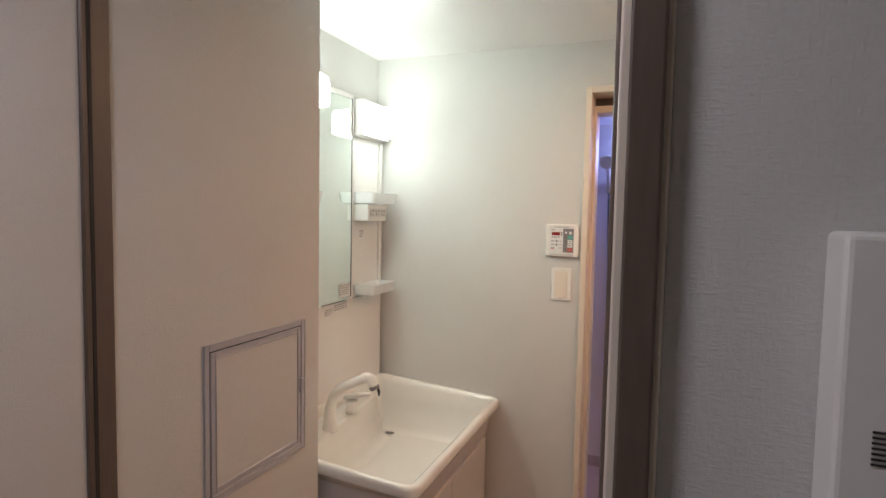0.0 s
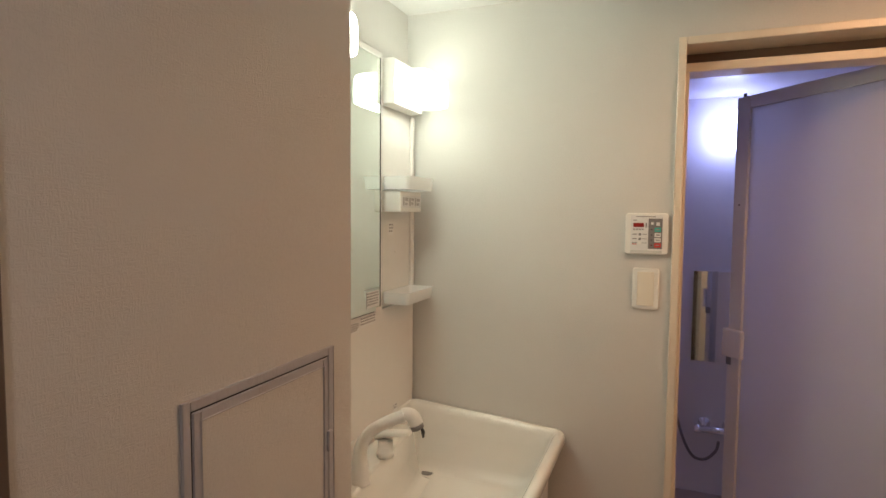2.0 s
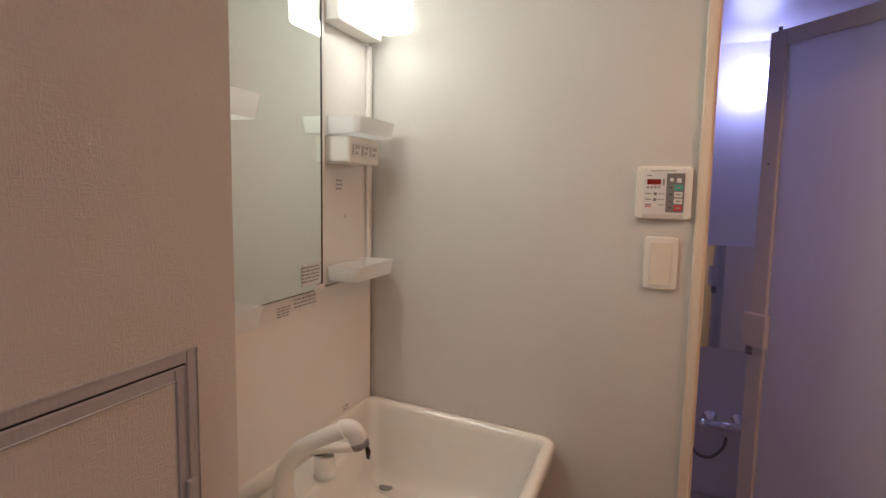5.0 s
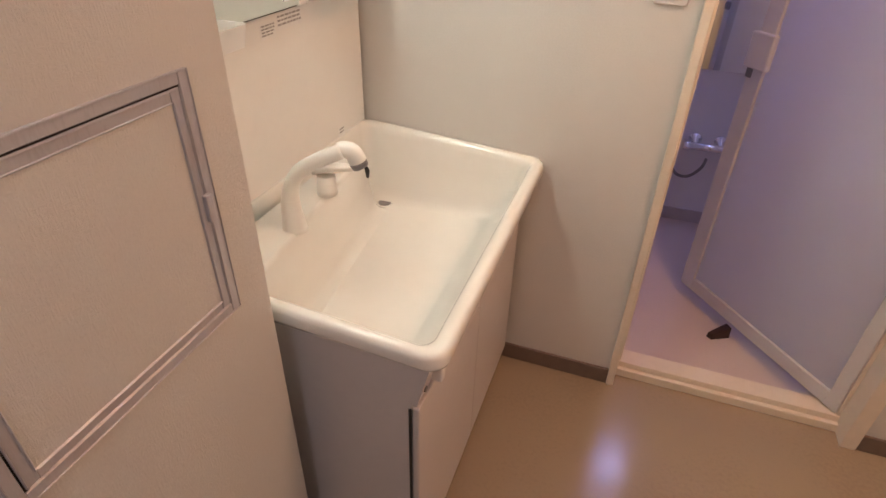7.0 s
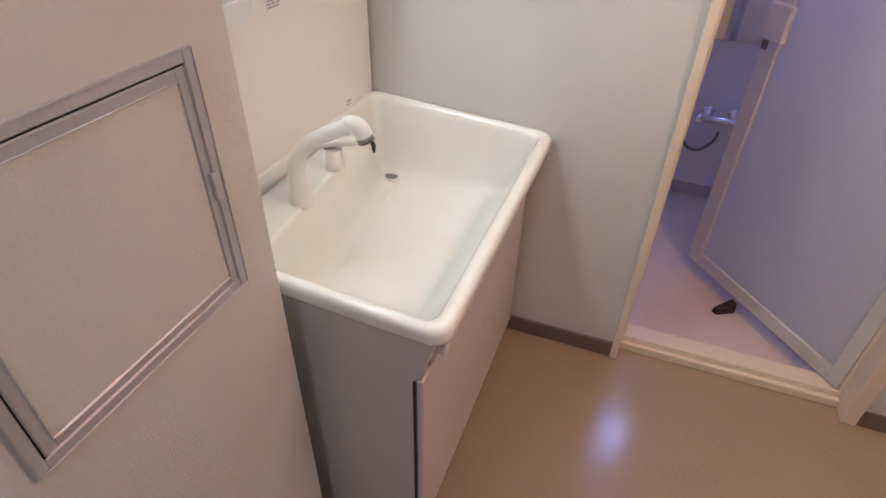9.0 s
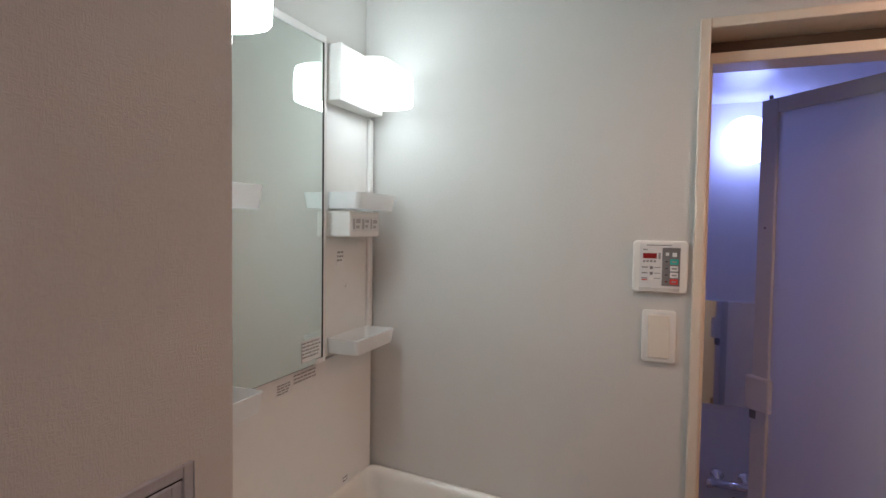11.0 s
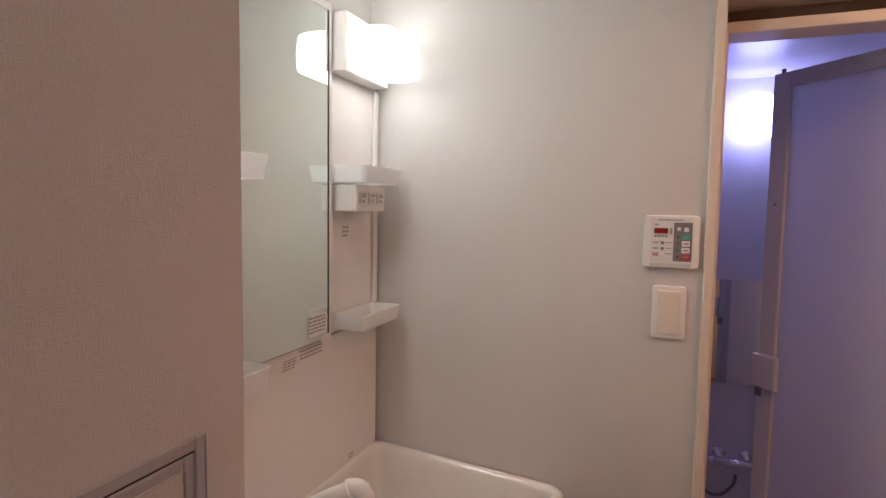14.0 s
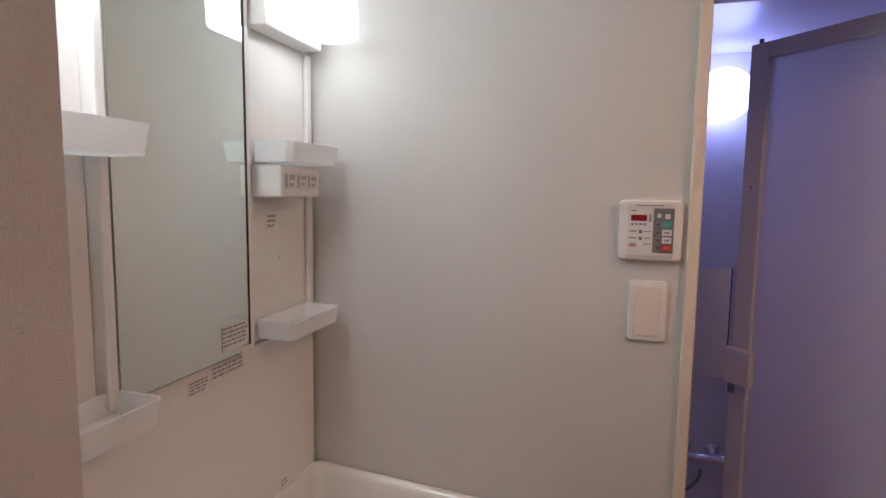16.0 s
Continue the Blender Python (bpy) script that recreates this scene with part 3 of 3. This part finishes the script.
def controller():
    x0, x1, z0, z1 = 0.717, 0.836, 1.301, 1.421
    c = thing("bath_controller", (0.777, 0, 1.358), "white water-heater controller with red display on the papered wall", "controller")
    part("body", plate(x0, x1, z0, z1, -0.013, 0.0, 0.010), PLASTIC, c)
    W, H = x1 - x0, z1 - z0
    def tile(name, u0, u1, v0, v1, mat, d=0.0010, lab="", y=-0.0138):
        return part(name, box(x0 + u0 * W, x0 + u1 * W, y - d, y, z1 - v1 * H, z1 - v0 * H), mat, c, lab)
    tile("face", 0.13, 0.87, 0.05, 0.90, PAPER, 0.0012, "pale grey printed face", -0.0128)
    tile("cover_strip", 0.13, 0.86, 0.905, 0.97, CLEAR, 0.002, "clear flap", -0.0128)
    tile("button_field", 0.54, 0.86, 0.13, 0.86, GREY, 0.0006, "dark grey button field", -0.01405)
    tile("display", 0.19, 0.44, 0.24, 0.34, REDLED, 0.0008, "small red display", -0.01405)
    for k in range(4):
        tile("print", 0.19 + 0.065 * k, 0.235 + 0.065 * k, 0.375, 0.415, INK, 0.0003, "", -0.01405)
    for v in (0.50, 0.61, 0.71):
        tile("print", 0.17, 0.28, v, v + 0.025, INK, 0.0003, "", -0.01405)
        tile("button", 0.32, 0.375, v - 0.01, v + 0.045, GREY if v < 0.7 else PLASTIC, 0.0012, "small round-cornered button", -0.01405)
        tile("print", 0.40, 0.51, v + 0.005, v + 0.02, INK, 0.0003, "", -0.01405)
    tile("print", 0.17, 0.28, 0.745, 0.765, RED, 0.0003, "", -0.01405)
    tile("print", 0.19, 0.27, 0.16, 0.185, INK, 0.0003, "", -0.01405)
    tile("print", 0.25, 0.70, 0.075, 0.095, INK, 0.0002, "", -0.01405)
    tile("icon", 0.47, 0.51, 0.23, 0.35, INK, 0.0003, "", -0.01405)
    tile("icon", 0.60, 0.66, 0.22, 0.28, PAPER, 0.0004, "", -0.01475)
    tile("icon", 0.72, 0.80, 0.22, 0.30, PAPER, 0.0004, "", -0.01475)
    for v, mat, lab in ((0.345, TEAL, "teal-edged button"), (0.475, PAPER, "white button"), (0.60, PAPER, "white button"), (0.725, RED, "red button")):
        tile("button", 0.685, 0.83, v, v + 0.10, mat, 0.0016, lab, -0.01475)
        tile("print", 0.715, 0.80, v + 0.035, v + 0.065, INK, 0.0003, "", -0.01645)
        tile("mark", 0.60, 0.64, v + 0.04, v + 0.06, DARKGAP, 0.0003, "", -0.01475)
    tile("lamp", 0.60, 0.63, 0.765, 0.79, REDLED, 0.0005, "tiny red lamp", -0.01475)


def switch():
    s = thing("light_switch", (0.778, 0, 1.197), "cream wide rocker light switch on the papered wall", "light switch")
    part("plate", plate(0.741, 0.815, 1.138, 1.260, -0.009, 0.0, 0.008), PLASTIC, s, "white switch plate")
    part("rocker", box(0.7545, 0.8015, -0.0120, -0.009, 1.149, 1.249, 0.0015, 2), IVORY, s, "cream rocker")


controller()
switch()


# ---- access hatch in the papered wall ----
def hatch():
    y0, y1, z0, z1 = -1.246, -0.911, 0.849, 1.181
    h = thing("access_hatch", (WX, -1.08, z0), "access hatch with an aluminium frame and a papered door", "access hatch")
    def ringed(a, b, name, x, t):
        bm = bmesh.new()
        box(x, x + t, y0 + a, y0 + b, z0 + a, z1 - a, 0.001, 1, bm)
        box(x, x + t, y1 - b, y1 - a, z0 + a, z1 - a, 0.001, 1, bm)
        box(x, x + t - 0.0002, y0 + b, y1 - b, z0 + a, z0 + b, 0.001, 1, bm)
        box(x, x + t - 0.0002, y0 + b, y1 - b, z1 - b, z1 - a, 0.001, 1, bm)
        return part(name, bm, ALU, h)
    ringed(0.0, 0.0145, "outer_frame", WX, 0.004)
    part("gap", box(WX, WX + 0.0012, y0 + 0.0145, y1 - 0.0145, z0 + 0.0145, z1 - 0.0145), DARKGAP, h)
    ringed(0.0, 0.0018, "outer_lip", WX + 0.004, 0.0014)
    ringed(0.0168, 0.031, "inner_frame", WX + 0.0012, 0.0028)
    ringed(0.0168, 0.0186, "inner_lip", WX + 0.004, 0.0016)
    ringed(0.0290, 0.0312, "inner_bead", WX + 0.004, 0.0022)
    part("door", box(WX + 0.0012, WX + 0.003, y0 + 0.031, y1 - 0.031, z0 + 0.031, z1 - 0.031), WALLPAPER, h, "papered hatch door")
    part("catch", box(WX + 0.002, WX + 0.010, y1 - 0.022, y1 - 0.010, 0.997, 1.034, 0.002, 2), ALU, h)


hatch()

# ---- bathroom things ----
def globe():
    g = thing("bath_globe_lamp", (1.09, 1.2, 1.80), "lit white globe lamp on the bathroom wall", "wall lamp")
    part("base", tube([(1.09, 1.2, 1.80), (1.09, 1.165, 1.80)], 0.05, sides=32), PLASTIC, g)
    bm = bmesh.new()
    bmesh.ops.create_uvsphere(bm, u_segments=32, v_segments=20, radius=0.095)
    for v in bm.verts:
        v.co = Vector((v.co.x, v.co.y * 0.8, v.co.z)) + Vector((1.088, 1.108, 1.799))
    part("globe", bm, BATHGLOW, g, "glowing white globe", smooth=True)


globe()
bmr = thing("bath_mirror", (1.08, 1.2, 0.70), "rectangular mirror on the bathroom wall", "mirror")
part("glass", box(0.960, 1.165, 1.190, 1.199, 0.715, 1.150), FOGGED, bmr)
part("edge", box(1.165, 1.169, 1.189, 1.199, 0.715, 1.150), DARKGAP, bmr, "dark edge strip of the mirror")
va = thing("shower_mixer", (1.07, 1.2, 0.38), "chrome thermostatic shower mixer on the bathroom wall", "shower mixer")
part("bar", tube([(0.985, 1.14, 0.400), (1.010, 1.14, 0.400), (1.012, 1.14, 0.400), (1.15, 1.14, 0.400), (1.152, 1.14, 0.400), (1.18, 1.14, 0.400)], [0.022, 0.022, 0.017, 0.017, 0.022, 0.022], sides=24), CHROME, va)
for x in (1.03, 1.135):
    part("wall_union", tube([(x, 1.199, 0.412), (x, 1.194, 0.412), (x, 1.190, 0.410), (x, 1.145, 0.402)], [0.028, 0.028, 0.014, 0.012], sides=20), CHROME, va)
sh = thing("hand_shower", (0.86, 1.2, 0.9), "grey hose and hand shower on a wall holder", "hand shower")
part("hose", tube(bend([(1.092, 1.150, 0.345), (1.082, 1.155, 0.295), (1.035, 1.16, 0.245), (0.975, 1.16, 0.262), (0.922, 1.16, 0.38), (0.886, 1.16, 0.56), (0.862, 1.16, 0.82), (0.845, 1.15, 1.20), (0.834, 1.13, 1.58)]), 0.007, sides=10), GREY, sh, "grey shower hose")
part("handle", tube([(0.834, 1.13, 1.58), (0.830, 1.118, 1.68), (0.824, 1.10, 1.75)], [0.011, 0.013, 0.014], sides=16), PLASTIC, sh)
part("head", tube([(0.822, 1.11, 1.768), (0.822, 1.08, 1.748), (0.822, 1.07, 1.741)], [0.024, 0.040, 0.038], sides=24), PLASTIC, sh)
part("holder", box(0.818, 0.848, 1.135, 1.199, 1.61, 1.65, 0.006, 2), PLASTIC, sh)
part("lower_holder", box(0.840, 0.868, 1.165, 1.199, 0.905, 0.935, 0.006, 2), GREY, sh)

# ---- hall things ----
it = thing("intercom", (1.28, HY, 1.3), "white wall intercom with speaker slots", "intercom")
part("body", box(1.214, 1.352, HY - 0.040, HY, 1.235, 1.449, 0.004, 3), PLASTIC, it)
for k in range(7):
    part("slot", box(1.231, 1.296, HY - 0.0408, HY - 0.0395, 1.3442 - 0.0029 * k, 1.3454 - 0.0029 * k), DARKGAP, it)
br = thing("shelf_bracket", (1.11, -1.12, 1.69), "small white triangular bracket on the end of the short wall", "bracket")
tri = loft([[(1.106, y, 1.69), (1.112, y, 1.69), (1.15, y, 1.80), (1.106, y, 1.80)] for y in (-1.2195, -1.14)], smooth=False)
part("plate", tri, PLASTIC, br)
def downlight(x, y, r, label, mat):
    """An unseen flat round lamp under the ceiling: an opaque rim with a glowing pane set into it."""
    l = thing("unseen_ceiling_lamp", (x, y, CEIL), label, "ceiling lamp")
    ring = lambda q, z: [(x + q * math.cos(a), y + q * math.sin(a), z) for a in [radians(k * 7.5) for k in range(48)]]
    part("rim", loft([ring(r + 0.012, CEIL - 0.001), ring(r + 0.016, CEIL - 0.030), ring(r + 0.010, CEIL - 0.036), ring(r, CEIL - 0.034), ring(r, CEIL - 0.020)], caps=(False, False)), PLASTIC, l, "white rim")
    part("pane", loft([ring(r, CEIL - 0.022), ring(r, CEIL - 0.018)], smooth=False), mat, l, "glowing diffuser pane")


# Added lamp out of view, assumed for the warm light on the hatch wall.
downlight(1.42, -0.52, 0.14, "unseen warm round ceiling lamp added over the washroom", WARMFILL)
# Unseen hall lamp, added close to the west wall to brighten it.
downlight(0.64, -2.10, 0.12, "unseen round ceiling lamp added in the hall to brighten its west wall", HALLFILL)

# ---- printed stickers ----
def sticker(name, x, y0, y1, z0, z1, rows, label):
    s_ = thing(name, (x, (y0 + y1) / 2, z0), label, "sticker")
    part("paper", box(x, x + 0.0006, y0, y1, z0, z1), PAPER, s_)
    bars = bmesh.new()
    rng = random.Random(int(y0 * -1000))
    h = (z1 - z0) / (rows + 1)
    for r in range(rows):
        y = y0 + 0.004
        while y < y1 - 0.008:
            w = rng.uniform(0.005, 0.016)
            box(x + 0.0006, x + 0.0009, y, min(y + w, y1 - 0.003), z1 - h * (r + 0.95), z1 - h * (r + 0.45), bm=bars)
            y += w + 0.003
    # mirror label only: dark left bar drawn for its double image in the glass
    if rows == 5:
        box(x + 0.0006, x + 0.0009, y0, y0 + 0.003, z0, z1, bm=bars)
    part("print", bars, INK, s_)
    return s_


sticker("mirror_sticker", 0.0441, -0.3620, -0.2860, 1.141, 1.188, 5, "grey printed care label on the mirror glass")
sticker("panel_sticker", 0.0301, -0.432, -0.380, 1.078, 1.108, 4, "grey printed label on the white panel")
sticker("panel_sticker", 0.0301, -0.374, -0.282, 1.086, 1.118, 3, "dark grey printed label on the white panel")
sticker("basin_sticker", 0.0301, -0.165, -0.135, 0.775, 0.800, 2, "small folded label at the back of the basin")
sticker("side_sticker", 0.0221, -0.185, -0.150, 1.345, 1.385, 3, "small printed marks on the white side panel")
sw = thing("screw_cap", (0.0221, -0.135, 1.29), "small white screw cap on the side panel", "screw cap")
part("cap", tube([(0.0221, -0.135, 1.29), (0.0245, -0.135, 1.29)], [0.005, 0.004], sides=16), PLASTIC, sw)
